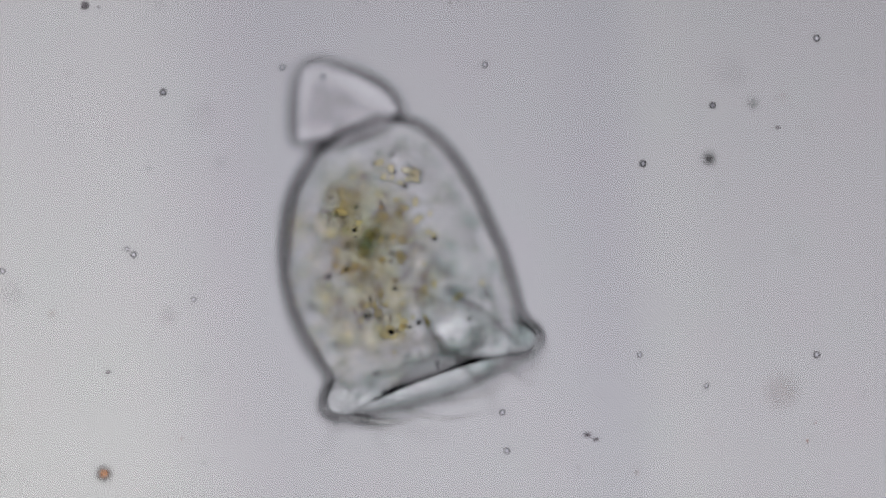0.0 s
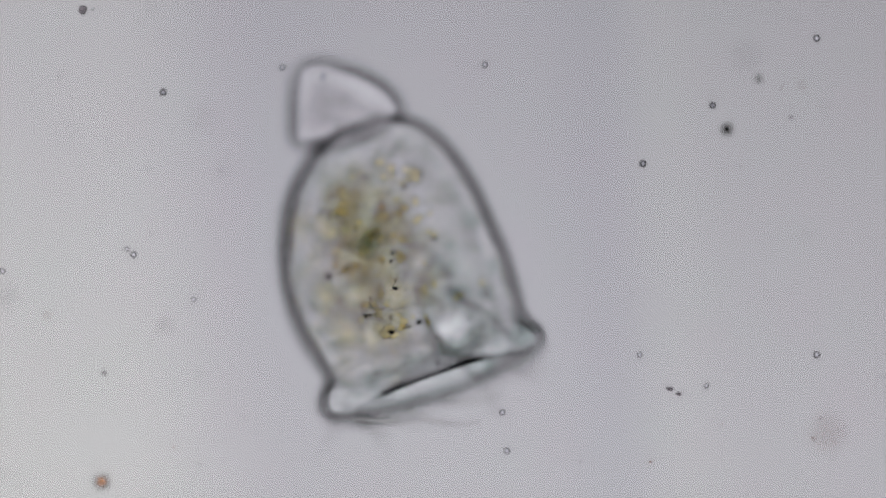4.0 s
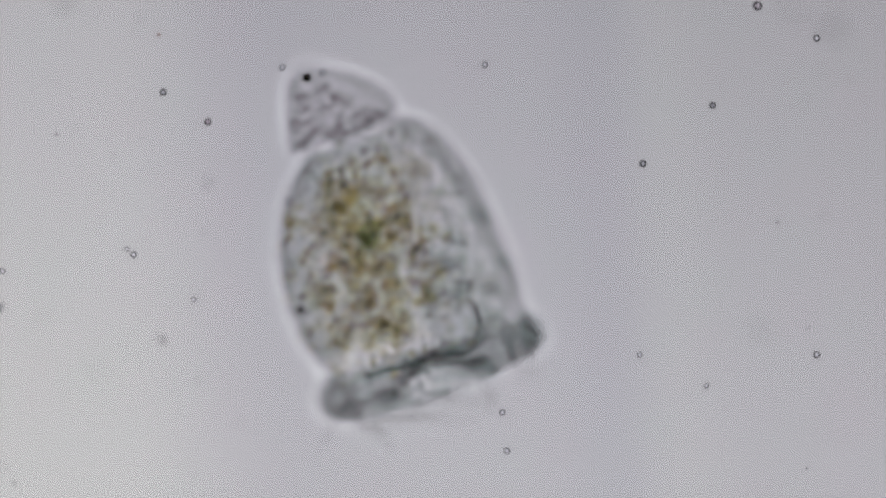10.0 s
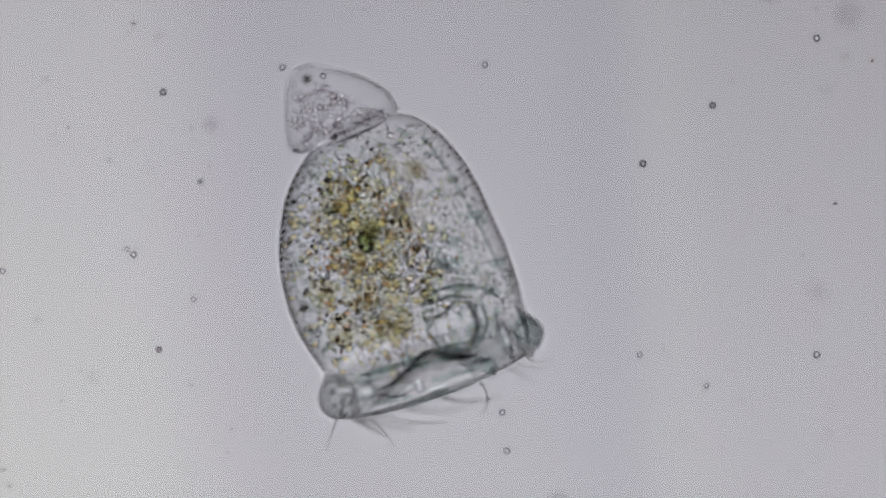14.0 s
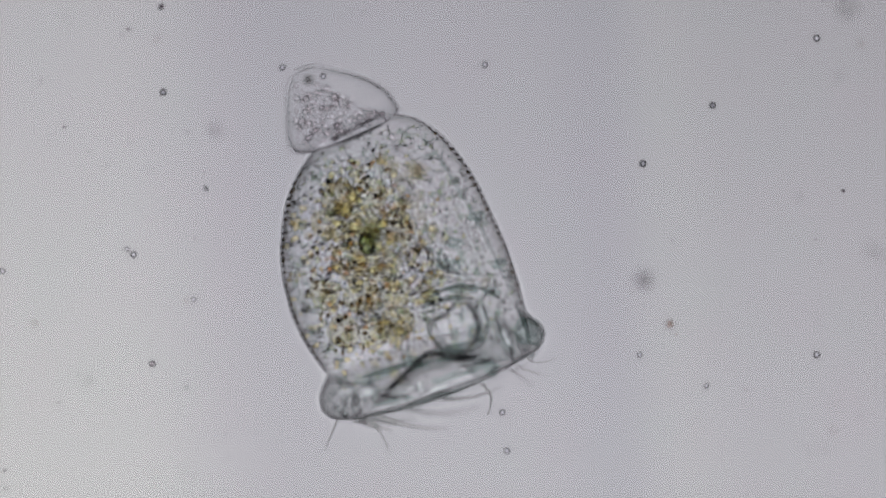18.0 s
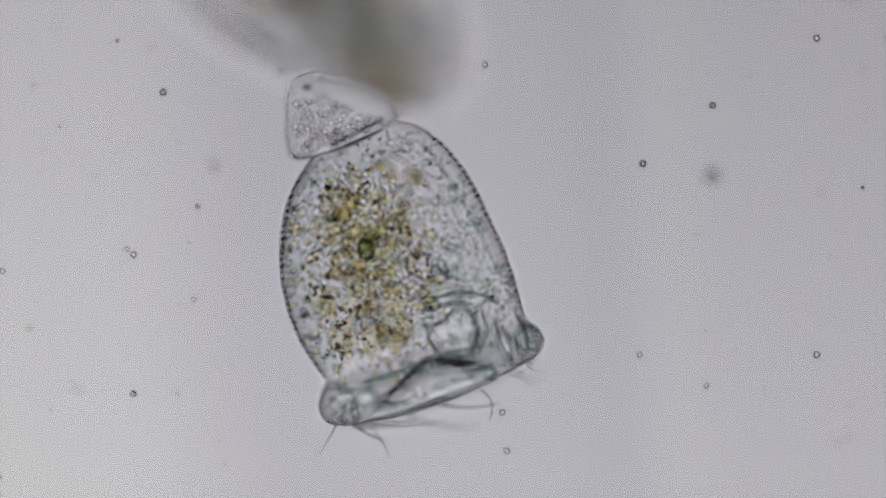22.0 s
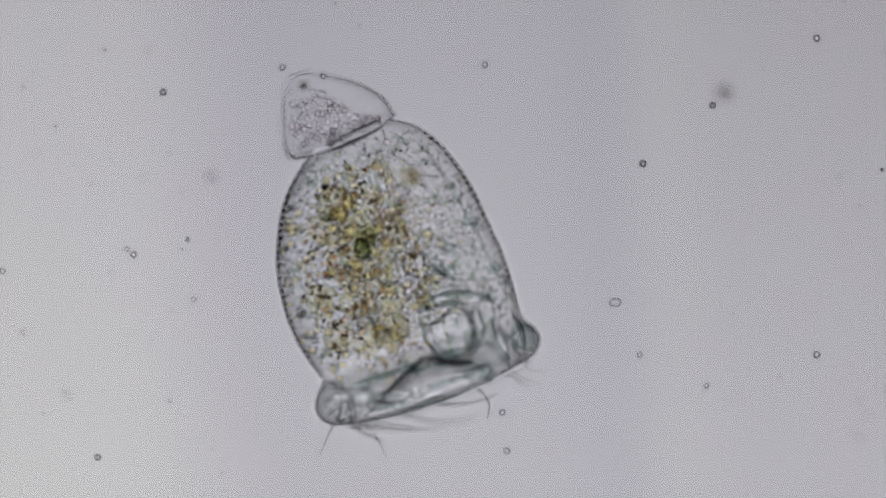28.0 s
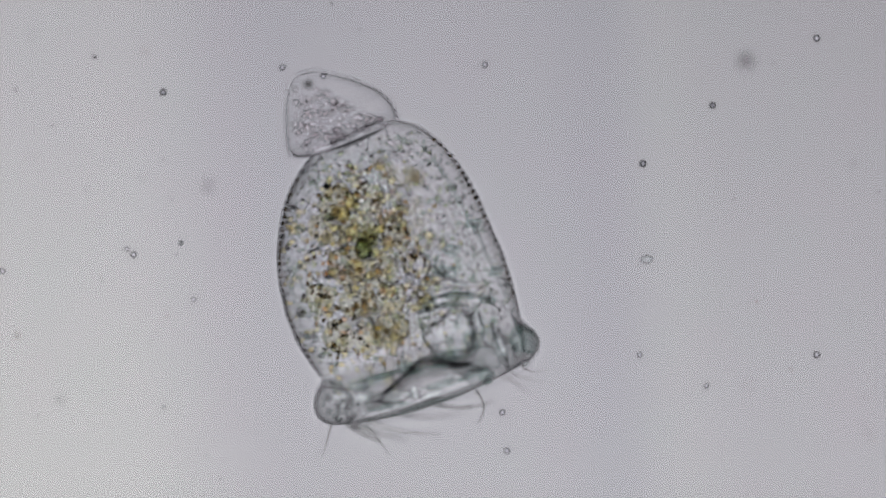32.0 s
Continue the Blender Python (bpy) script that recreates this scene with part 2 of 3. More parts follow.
BELL = [(-0.027, -0.160, 0.160), (-0.024, -0.181, 0.180), (-0.017, -0.199, 0.197), (-0.003, -0.207, 0.207), (0.010, -0.208, 0.205), (0.025, -0.202, 0.197), (0.036, -0.190, 0.190),
        (0.046, -0.182, 0.185), (0.060, -0.188, 0.184), (0.085, -0.198, 0.184), (0.12, -0.209, 0.183), (0.175, -0.217, 0.178),
        (0.23, -0.216, 0.168), (0.275, -0.209, 0.160), (0.32, -0.194, 0.148), (0.345, -0.184, 0.139), (0.362, -0.176, 0.132), (0.385, -0.162, 0.120), (0.41, -0.140, 0.100),
        (0.424, -0.124, 0.085), (0.436, -0.111, 0.064), (0.442, -0.099, 0.048), (0.447, -0.080, 0.030)]
BELL = [(y, lo + 0.003, hi - 0.004) for y, lo, hi in BELL]


def in_bell(p, gap):
    """Whether a point of the cell's own space lies inside the bell, that far from its skin."""
    y = p.y / LONG
    rows = np.array(BELL)
    lo, hi = np.interp(y, rows[:, 0], rows[:, 1]) + SHEAR * y, np.interp(y, rows[:, 0], rows[:, 2]) + SHEAR * y
    mid, half = (lo + hi) / 2, (hi - lo) / 2 - gap
    return 0.03 < y < 0.435 and half > 0 and (p.x - mid) ** 2 + (p.z / 1.05) ** 2 < half ** 2


def bell(rows, ridges, steps=181, soft=4, deep=1.05):
    """A bell: far sides left and right along its length, a round section and fine ring-shaped ridges."""
    rings = []
    for y, lo, hi in curve(rows, steps, soft):
        mid, half = (lo + hi) / 2, (hi - lo) / 2
        ridge = ridges * math.cos(2 * math.pi * y / 0.0115) * min(1, max(0, (y - 0.03) / 0.03))
        slope = float(np.interp(y, (-0.03, 0.1, 0.2, 0.45), (0.008, -0.003, 0.0, 0.0088)))
        ring = []
        for k in range(112):
            a = 2 * math.pi * k / 112
            r = half + ridge * (0.12 + 0.88 * math.cos(a - radians(TILT)) ** 160) + 0.003 * noise.noise(Vector((3 * math.cos(a), 3 * math.sin(a), 9 * y)))
            ring.append(Vector((mid + r * math.cos(a) + SHEAR * y, LONG * (y + slope * math.cos(a)), deep * r * math.sin(a))))
        rings.append(ring)
    mid = sum(rings[0], Vector()) / 112
    dish = [[mid + s * (p - mid) + Vector((0, rise, 0)) for p in rings[0]] for s, rise in ((0.03, 0.060), (0.35, 0.040), (0.65, 0.020), (0.92, 0.002))]
    return loft(dish + rings)


part("pellicle", bell(BELL, 0.0042, 340, 2), PELLICLE, cell, "clear finely ring-ridged outer skin")
# added shell just outside the skin: bends light into a bright outline
part("halo_coat", bell([(1.010 * y - 0.002, lo - 0.007, hi + 0.007) for y, lo, hi in BELL], 0.0, 221, 3), HALO_COAT, cell, "thin clear layer added over the skin to refract a bright halo")
INNER = [(0.03 + 0.90 * y, lo + 0.015, hi - 0.024) for y, lo, hi in BELL if y > 0.04]
part("inner_plasm", bell(INNER, 0.0, 91, 3, 0.16), CORTEX, cell, "finely mottled grey-green plasm inside the bell")


def lumpy(rows, cols, step, seed, scales):
    """An uneven field of heights: bumps of several widths, each of its own height."""
    field = np.zeros((rows, cols))
    source = np.random.default_rng(seed)
    fy, fx = np.meshgrid(np.fft.fftfreq(rows, step), np.fft.fftfreq(cols, step), indexing="ij")
    for width, height in scales:
        f = np.hypot(fx, fy) * width
        wave = np.fft.fft2(source.standard_normal((rows, cols))) * np.exp(-((f - 1) / 0.45) ** 2)
        layer = np.fft.ifft2(wave).real
        field += height * layer / layer.std()
    return field


def plasm_layer(level, share, seed, scales, edge, thick=0.016):
    """A layer of grainy plasm across the bell: its upper and lower faces are uneven with packed grains."""
    step = 0.0017
    shape = curve([(0.02 + 0.93 * y, share * lo + 0.008, share * hi - 0.008) for y, lo, hi in BELL if y > 0.04], 250, 3)
    cols = 220
    rows = len(shape)
    up, low = lumpy(rows, cols, step, seed, scales), lumpy(rows, cols, step, seed + 1, scales)
    u = np.linspace(-1, 1, cols)
    taper = (1 - u[None, :] ** edge) ** 0.8 * (1 - np.linspace(-1, 1, rows)[:, None] ** (2 * edge))
    x = (shape[:, 1] + shape[:, 2])[:, None] / 2 + u[None, :] * ((shape[:, 2] - shape[:, 1]) / 2)[:, None]
    y = np.repeat(shape[:, :1], cols, 1) + 0.035 * (shape[:, :1] - 0.2) * u[None, :]
    top = np.stack([x, y, level + (thick / 2 + up) * taper], -1).reshape(-1, 3)
    under = np.stack([x, y, level - 0.0002 - (thick / 2 + low) * taper], -1).reshape(-1, 3)
    i = np.arange(rows * cols).reshape(rows, cols)
    quads = np.stack([i[:-1, :-1], i[:-1, 1:], i[1:, 1:], i[1:, :-1]], -1).reshape(-1, 4)
    rim = np.concatenate([i[0, :], i[1:, -1], i[-1, -2::-1], i[-2:0:-1, 0]])
    n = rows * cols
    side = np.stack([rim, np.roll(rim, -1), np.roll(rim, -1) + n, rim + n], -1)
    me = bpy.data.meshes.new("grainy_plasm")
    faces = quads[:, ::-1].tolist() + (quads + n).tolist() + side.tolist()
    me.from_pydata(np.concatenate([top, under]).tolist(), [], faces)
    bm = bmesh.new()
    bm.from_mesh(me)
    bmesh.ops.recalc_face_normals(bm, faces=bm.faces)
    return bm


for level, share, seed, scales in ((-0.080, 0.94, 23, ((0.015, 0.0009), (0.009, 0.0003))), (-0.035, 0.92, 37, ((0.014, 0.0009), (0.009, 0.0004)))):
    part("grainy_plasm", plasm_layer(level, share, seed, scales, 10 if share == 1.0 else 2), GRAINY, cell, "colourless plasm packed with fine grains")


def hind_cone(thin=0.0):
    """The hind cone, with its pivot where it joins the bell on one side."""
    rows = [(0.437, -0.080, 0.025), (0.4395, -0.110, 0.042), (0.443, -0.130, 0.051), (0.449, -0.141, 0.053), (0.460, -0.145, 0.050), (0.486, -0.141, 0.042), (0.51, -0.135, 0.024), (0.524, -0.131, 0.010),
            (0.540, -0.126, -0.013), (0.552, -0.121, -0.035), (0.562, -0.114, -0.054), (0.570, -0.104, -0.070)]
    rings = []
    for y, lo, hi in curve([(y + thin * (0.5 - y) / (0.065 if y > 0.5 else 0.3), lo + thin, hi - thin) for y, lo, hi in rows], 71, 2):
        mid, half = (lo + hi) / 2, (hi - lo) / 2
        ridge = 0.0040 * math.cos(2 * math.pi * y / 0.0115)
        ring = []
        for k in range(80):
            a = 2 * math.pi * k / 80
            r = half + ridge * (0.05 + 0.95 * math.cos(a - radians(TILT)) ** 160) + 0.004 * noise.noise(Vector((2 * math.cos(a), 2 * math.sin(a), 14 * y + 5)))
            ring.append(Vector((mid + r * math.cos(a) + SHEAR * y, LONG * (y + 0.1 * r * math.cos(a) * (0.567 - y) / 0.13), 1.05 * r * math.sin(a))) - PIVOT)
        rings.append(ring)
    return loft(rings)


PIVOT = Vector((0.0555 + SHEAR * 0.4475, LONG * 0.4475, 0))
cone = part("hind_cone", hind_cone(), CONE, cell, "clear blunt cone at the hind end")
cone.matrix_basis = Matrix.Translation(PIVOT)
# the same added halo shell round the cone
part("cone_halo_coat", hind_cone(-0.006), HALO_COAT, cone, "thin clear layer added over the cone to refract a bright halo")


def lip(thin=0.0):
    """The thick rolled lip round the mouth."""
    bm = bmesh.new()
    loops = []
    for k in range(128):
        a = 2 * math.pi * k / 128
        big = 0.1765 + 0.003 * noise.noise(Vector((2 * math.cos(a), 2 * math.sin(a), 0)))
        thick = 0.031 - thin - 0.003 * math.cos(a) + 0.003 * noise.noise(Vector((3 * math.cos(a), 3 * math.sin(a), 7)))
        loop = []
        for j in range(28):
            b = 2 * math.pi * j / 28
            r = big + thick * math.cos(b)
            loop.append(bm.verts.new((0.003 + r * math.cos(a), 1.05 * thick * math.sin(b) + 0.004 * math.cos(a), 1.05 * r * math.sin(a))))
        loops.append(loop)
    for k in range(128):
        p, q = loops[k], loops[(k + 1) % 128]
        for j in range(28):
            bm.faces.new((p[j], p[(j + 1) % 28], q[(j + 1) % 28], q[j]))
    bmesh.ops.recalc_face_normals(bm, faces=bm.faces)
    return bm


part("mouth_lip", lip(), LIP, cell, "thick rolled greenish lip")


# the gullet, the vacuoles and the grains in the plasm
rng = random.Random(7)
gullet = [inside(880, 640, 0.02), inside(850, 605, 0.02), inside(815, 575, 0.03), inside(780, 545, 0.02), inside(765, 510, 0.0), inside(775, 470, -0.02), inside(790, 450, -0.02)]
part("gullet", tube(gullet, [0.05, 0.052, 0.05, 0.04, 0.026, 0.016, 0.006], 20), FUNNEL, cell, "dim funnel-shaped gullet")
for path, thick in (([(765, 520), (800, 508), (850, 512), (880, 530)], 0.006), ([(745, 545), (790, 528), (835, 530)], 0.007), ([(850, 545), (862, 580), (845, 612), (810, 622)], 0.006),
                    ([(760, 560), (755, 590), (775, 615)], 0.004), ([(780, 440), (770, 462), (790, 482), (830, 490)], 0.006), ([(870, 560), (885, 600), (905, 625)], 0.004),
                    ([(745, 630), (800, 612), (870, 600)], 0.005), ([(640, 668), (720, 645), (790, 625)], 0.005), ([(905, 545), (925, 580), (930, 610)], 0.006), ([(640, 737), (720, 722), (800, 695), (880, 662)], 0.0045)):
    pts = [inside(x, y, rng.uniform(-0.03, 0.05)) for x, y in path]
    dense = [pts[min(int(s), len(pts) - 2)].lerp(pts[min(int(s), len(pts) - 2) + 1], s - min(int(s), len(pts) - 2)) for s in np.linspace(0, len(pts) - 1, 13)]
    dense = [dense[0]] + [(dense[i - 1] + dense[i] + dense[i + 1]) / 3 for i in range(1, 12)] + [dense[-1]]
    part("gullet_strand", tube(dense, [0.75 * thick * (0.35 + 0.65 * math.sin(math.pi * i / 12)) for i in range(13)], 8), STRAND, cell, "dark curved strand beside the gullet")
for x, y, r, flat in ((792, 470, 22, 0.6), (815, 512, 26, 0.45), (838, 385, 16, 0.7), (800, 432, 16, 0.8), (762, 525, 18, 0.7), (800, 622, 24, 0.4), (838, 590, 13, 1.2), (865, 520, 16, 0.6),
                      (735, 640, 22, 0.35), (690, 655, 18, 0.35), (928, 586, 22, 1.1), (880, 470, 14, 0.8)):
    d = part("dense_plasm", lump(0.8 * r / 1000, 0.6, x * 0.37, 3, (1.2, flat, 0.7)), DENSE, cell, "dim blue-green patch of dense plasm")
    d.matrix_basis = Matrix.Translation(inside(x, y, rng.uniform(-0.03, 0.03))) @ pose(0, 0, 0, 0, 0, rng.uniform(-30, 10))
seam = [inside(x, y, 0.0) for x, y in ((738, 243), (765, 270), (795, 315), (822, 362), (845, 405), (866, 448), (885, 490), (902, 530))]
part("inner_seam", tube(seam, [0.001, 0.004, 0.005, 0.004, 0.005, 0.004, 0.003, 0.001], 8), FOLD, cell, "thin greenish seam along the inner wall")
vac = part("gullet_pocket", lump(0.046, 0.45, 2.0, 3, (1.1, 0.8, 0.6)), WATERY, cell, "bright watery pocket")
vac.matrix_basis = Matrix.Translation(inside(808, 582, -0.12)) @ pose(0, 0, 0, 0, 0, 30)
vac = part("contractile_vacuole", lump(0.024, 0.4, 5.0, 3, (0.9, 1.1, 0.7)), WATERY, cell, "pale round watery bubble")
vac.matrix_basis = Matrix.Translation(inside(742, 460, -0.11))

FOOD = [(600, 350, 40), (655, 345, 38), (580, 400, 36), (640, 400, 42), (700, 400, 36), (620, 460, 44), (680, 470, 38), (575, 520, 36), (640, 525, 40),
        (610, 585, 36), (660, 590, 32), (700, 575, 40), (700, 520, 34)]
for n, (x, y, r) in enumerate(FOOD):
    f = part("food_vacuole", lump(0.78 * r / 1000, 0.3, n * 3.7, 3), PLASM, cell, "yellow-brown lump of food")
    f.matrix_basis = Matrix.Translation(inside(x, y, rng.uniform(-0.10, 0.0)))

kinds = [AMBER, BROWN, OLIVE, INK, VESICLE]
shapes = []
for m in kinds:
    row = []
    for n in range(3):
        row.append(mesh_of("grain", lump(0.01, 0.35, n * 2.3 + 1, 2), m))
    shapes.append(row)


def grain(x, y, z, size, kind):
    ob = new("grain", shapes[kind][rng.randrange(3)])
    ob.parent = cell
    s = size / 0.01
    ob.matrix_basis = Matrix.LocRotScale(inside(x, y, z), Euler((rng.random() * 6, rng.random() * 6, 0)), (s, s, s))
    return ob


def in_food(x, y):
    return 530 < x < 780 and 285 < y < 640 and x < 640 + (y - 200) * 0.5 and x > 500 + abs(y - 430) * 0.15 and not (x > 730 and y > 540)


centres = [(rng.uniform(535, 765), rng.uniform(295, 630)) for n in range(90)]
count = 0
while count < 100:
    cx, cy = rng.choice(centres)
    x, y = rng.gauss(cx, 16), rng.gauss(cy, 16)
    z = rng.uniform(-0.17, 0.15)
    if not in_food(x, y) or not in_bell(inside(x, y, z), 0.02):
        continue
    warm = rng.random()
    kind = 0 if warm < 0.40 else 1 if warm < 0.62 else 2 if warm < 0.80 else 3 if warm < 0.86 else 4
    grain(x, y, z, rng.choice((0.0025, 0.003, 0.004, 0.005, 0.006, 0.0075)), kind)
    count += 1
core = part("dark_core", lump(0.017, 0.2, 6.0, 3, (0.85, 1.15, 1)), CORE, cell, "dark green ring of swallowed alga")
core.matrix_basis = Matrix.Translation(inside(648, 432, -0.04))
for x, y, r in ((628, 402, 11), (676, 398, 10), (640, 462, 10), (606, 372, 15), (622, 352, 10), (668, 440, 9), (660, 480, 8), (596, 398, 9)):
    drop = part("yellow_droplet", lump(r / 1000, 0.3, x * 0.1, 3), GOLD, cell, "bright yellow oil drop")
    drop.matrix_basis = Matrix.Translation(inside(x, y, -0.11))
ball = part("dark_food_ball", lump(0.021, 0.25, 8.0, 3), NUCLEUS, cell, "dim dark ball of food low in the cell")
ball.matrix_basis = Matrix.Translation(inside(655, 414, -0.18))
grain(655, 412, 0.06, 0.013, 0)


tip = part("clinging_grain", lump(0.0080, 0.15, 4.0, 2), INK, cone, "dark grain clinging to the tip")
tip.matrix_basis = Matrix.Translation(inside(545, 143, -0.15) - PIVOT)

# clear beads through the rest of the plasm, too many to count
def scatter(name, spots, mat, parent, label, level=1):
    """Many small lumps in one mesh."""
    base = lump(1.0, 0.0, 0.0, level)
    ball = np.array([v.co for v in base.verts])
    base.verts.ensure_lookup_table()
    tris = np.array([[v.index for v in f.verts] for f in base.faces])
    base.free()
    verts, faces = [], []
    for n, (p, r) in enumerate(spots):
        bend = 1 + 0.4 * np.sin(ball @ np.array([2.1, 1.7 + n % 5, 2.9]) + n)
        verts.append(ball * bend[:, None] * r * np.array([1.25 - 0.15 * (n % 5), 0.75 + 0.12 * (n % 4), 1]) + np.array(p))
        faces.append(tris + n * len(ball))
    me = bpy.data.meshes.new(name)
    me.from_pydata(np.concatenate(verts).tolist(), [], np.concatenate(faces).tolist())
    me.materials.append(mat)
    me.shade_smooth()
    ob = new(name, me)
    ob.parent = parent
    return tagged(ob, label, kind="stuff")


def spots(n, gap, small, large, crowd, deep=0.24):
    """Places inside the bell, within a depth of the plane in focus."""
    made = []
    while len(made) < n:
        p = inside(rng.uniform(480, 960), rng.uniform(200, 720), rng.uniform(-deep, deep) - 0.04)
        if in_bell(p, gap) and rng.random() < crowd(p):
            made.append((p, rng.uniform(small, large)))
    return made


def by_food(p):
    w = stance() @ p
    return 1.0 if in_food(w.x * 1000 + 784, 441 - w.y * 1000) else 0.12


def glints(n, gap, small, large, bend, crowd):
    """Beads that lie as far below the middle of the cell as they bring light to a point."""
    made = []
    while len(made) < n:
        r = small + (large - small) * rng.random() ** 2
        p = inside(rng.uniform(480, 960), rng.uniform(200, 720), -0.04 - rng.uniform(0.3, 0.6) * r / (2 * bend))
        if in_bell(p, gap) and rng.random() < crowd(p):
            made.append((p, r))
    return made


scatter("bright_droplets", glints(560, 0.010, 0.0022, 0.0056, 0.016, lambda p: 1.0), DROPLET, cell, "clear glinting droplets in the plasm", 2)
scatter("large_droplets", glints(110, 0.02, 0.005, 0.010, 0.016, lambda p: 1.0), DROPLET, cell, "larger clear droplets low in the plasm", 2)
scatter("amber_beads", glints(380, 0.03, 0.0025, 0.0085, 0.016, by_food), AMBER, cell, "fine amber grains among the food", 2)
scatter("brown_beads", spots(70, 0.03, 0.002, 0.005, by_food, 0.04), BROWN, cell, "fine brown grains among the food", 2)
scatter("dark_beads", spots(250, 0.035, 0.0016, 0.0034, by_food, 0.03), INK, cell, "fine dark grains among the food")
scatter("rusty_beads", glints(60, 0.03, 0.0025, 0.006, 0.016, by_food), RUSTY, cell, "fine rust-coloured grains among the food", 2)
scatter("plasm_flecks", spots(200, 0.012, 0.003, 0.008, lambda p: 1.0, 0.03), FLECK, cell, "small dim greenish flecks through the plasm")
scatter("plasm_specks", spots(420, 0.012, 0.0014, 0.0026, lambda p: 1.0, 0.03), INK, cell, "minute dark specks through the plasm")
scatter("skin_beads", glints(260, 0.008, 0.002, 0.004, 0.016, lambda p: 1.0), OLIVE, cell, "fine greenish grains under the skin", 2)


def at_skin(n, gap, small, large, crowd, side):
    """Beads close under the upper or the lower skin."""
    rows = np.array(BELL)
    made = []
    while len(made) < n:
        p = Vector((rng.uniform(-0.2, 0.18), rng.uniform(0.03, 0.43), 0))
        lo, hi = np.interp(p.y, rows[:, 0], rows[:, 1]), np.interp(p.y, rows[:, 0], rows[:, 2])
        room = ((hi - lo) / 2 - gap) ** 2 - (p.x - (hi + lo) / 2) ** 2
        if room > 0.01 and rng.random() < crowd(p):
            p.z = side * 1.05 * math.sqrt(room)
            made.append((p, rng.uniform(small, large)))
    return made


def at_edge(n, small, large):
    """Beads close under the skin where the bell is widest."""
    rows = np.array(BELL)
    made = []
    for k in range(n):
        y, a, depth = rng.uniform(0.05, 0.42), radians(TILT) + rng.choice((0, math.pi)) + rng.uniform(-0.25, 0.25), rng.uniform(0.008, 0.045)
        lo, hi = np.interp(y, rows[:, 0], rows[:, 1]), np.interp(y, rows[:, 0], rows[:, 2])
        r = (hi - lo) / 2 - depth
        made.append((Vector(((lo + hi) / 2 + r * math.cos(a) + SHEAR * y, LONG * y, 1.05 * r * math.sin(a))), rng.uniform(small, large)))
    return made


scatter("edge_beads", at_edge(260, 0.002, 0.005), VESICLE, cell, "clear beads crowded under the skin")
scatter("edge_grains", at_edge(90, 0.0015, 0.003), OLIVE, cell, "greenish grains crowded under the skin")

def skin_row(gap, size):
    """Dark dots in a row close under the skin, one to each ring-shaped ridge: the ridge's dark end-on look, put in as
    beads.
    """
    rows = np.array(BELL)
    made = []
    for k in range(6, 36):
        y = 0.0115 * k
        lo, hi = np.interp(y, rows[:, 0], rows[:, 1]), np.interp(y, rows[:, 0], rows[:, 2])
        slope = float(np.interp(y, (-0.03, 0.1, 0.2, 0.45), (0.008, -0.003, 0.0, 0.0088)))
        for a in (radians(TILT), radians(TILT) + math.pi):
            r = (hi - lo) / 2 - gap
            c = math.cos(a)
            made.append((Vector(((lo + hi) / 2 + r * c + SHEAR * y, LONG * (y + slope * c), 1.05 * r * math.sin(a))), size * (0.8 + 0.4 * noise.random())))
    return made


noise.seed_set(5)
# brown beads added to darken the ridges where they show end-on
scatter("ridge_dots", skin_row(0.0035, 0.0036), CLUMP, cell, "row of dark dots standing in for the shaded skin ridges seen end-on", 2)
scatter("floor_beads", at_skin(22, 0.003, 0.0022, 0.0055, by_food, -1), INK, cell, "dark grains close to the lower skin", 2)
scatter("floor_droplets", at_skin(110, 0.006, 0.003, 0.007, lambda p: 0.3 + by_food(p), -1), SOFT_AMBER, cell, "pale yellowish droplets close to the lower skin", 2)
scatter("roof_beads", at_skin(40, 0.02, 0.0022, 0.0045, by_food, 1), INK, cell, "dark grains close to the upper skin", 2)
scatter("roof_droplets", at_skin(60, 0.03, 0.004, 0.010, by_food, 1), SOFT_AMBER, cell, "amber droplets close to the upper skin", 2)
clumps = []
for x, y, n in ((575, 520, 9), (600, 562, 9), (628, 590, 12), (660, 520, 8), (640, 330, 8), (598, 380, 9), (722, 432, 8), (700, 398, 9), (692, 575, 10), (560, 500, 7), (648, 425, 6), (625, 545, 8),
                (668, 352, 8), (605, 610, 9), (585, 345, 7), (740, 450, 6), (575, 455, 6), (645, 480, 7)):
    for k in range(n):
        clumps.append((inside(rng.gauss(x, 13), rng.gauss(y, 9), rng.uniform(-0.06, -0.02)), rng.uniform(0.002, 0.0042)))
scatter("dark_clumps", clumps, CLUMP, cell, "clumps of dark brown food grains", 2)
cone_spots = []
while len(cone_spots) < 300:
    x, y = rng.uniform(515, 700), rng.uniform(135, 275)
    p = inside(x, y, rng.uniform(-0.10, -0.03)) - PIVOT
    if x > 522 and y < 268 - (x - 530) * 0.36 and y > 150 + max(0, x - 560) * 0.42:
        cone_spots.append((p, rng.uniform(0.0022, 0.006)))
scatter("cone_beads", cone_spots, DROPLET, cone, "fine clear beads in the cone")

lip_spots = []
while len(lip_spots) < 170:
    a, b, r = rng.uniform(0, 2 * math.pi), rng.uniform(0, 2 * math.pi), 0.024 * math.sqrt(rng.random())
    big = 0.1765 + r * math.cos(b)
    lip_spots.append((Vector((0.003 + big * math.cos(a), r * math.sin(b), 1.05 * big * math.sin(a))), rng.uniform(0.002, 0.006)))
scatter("lip_beads", lip_spots, VESICLE, cell, "clear beads inside the lip")

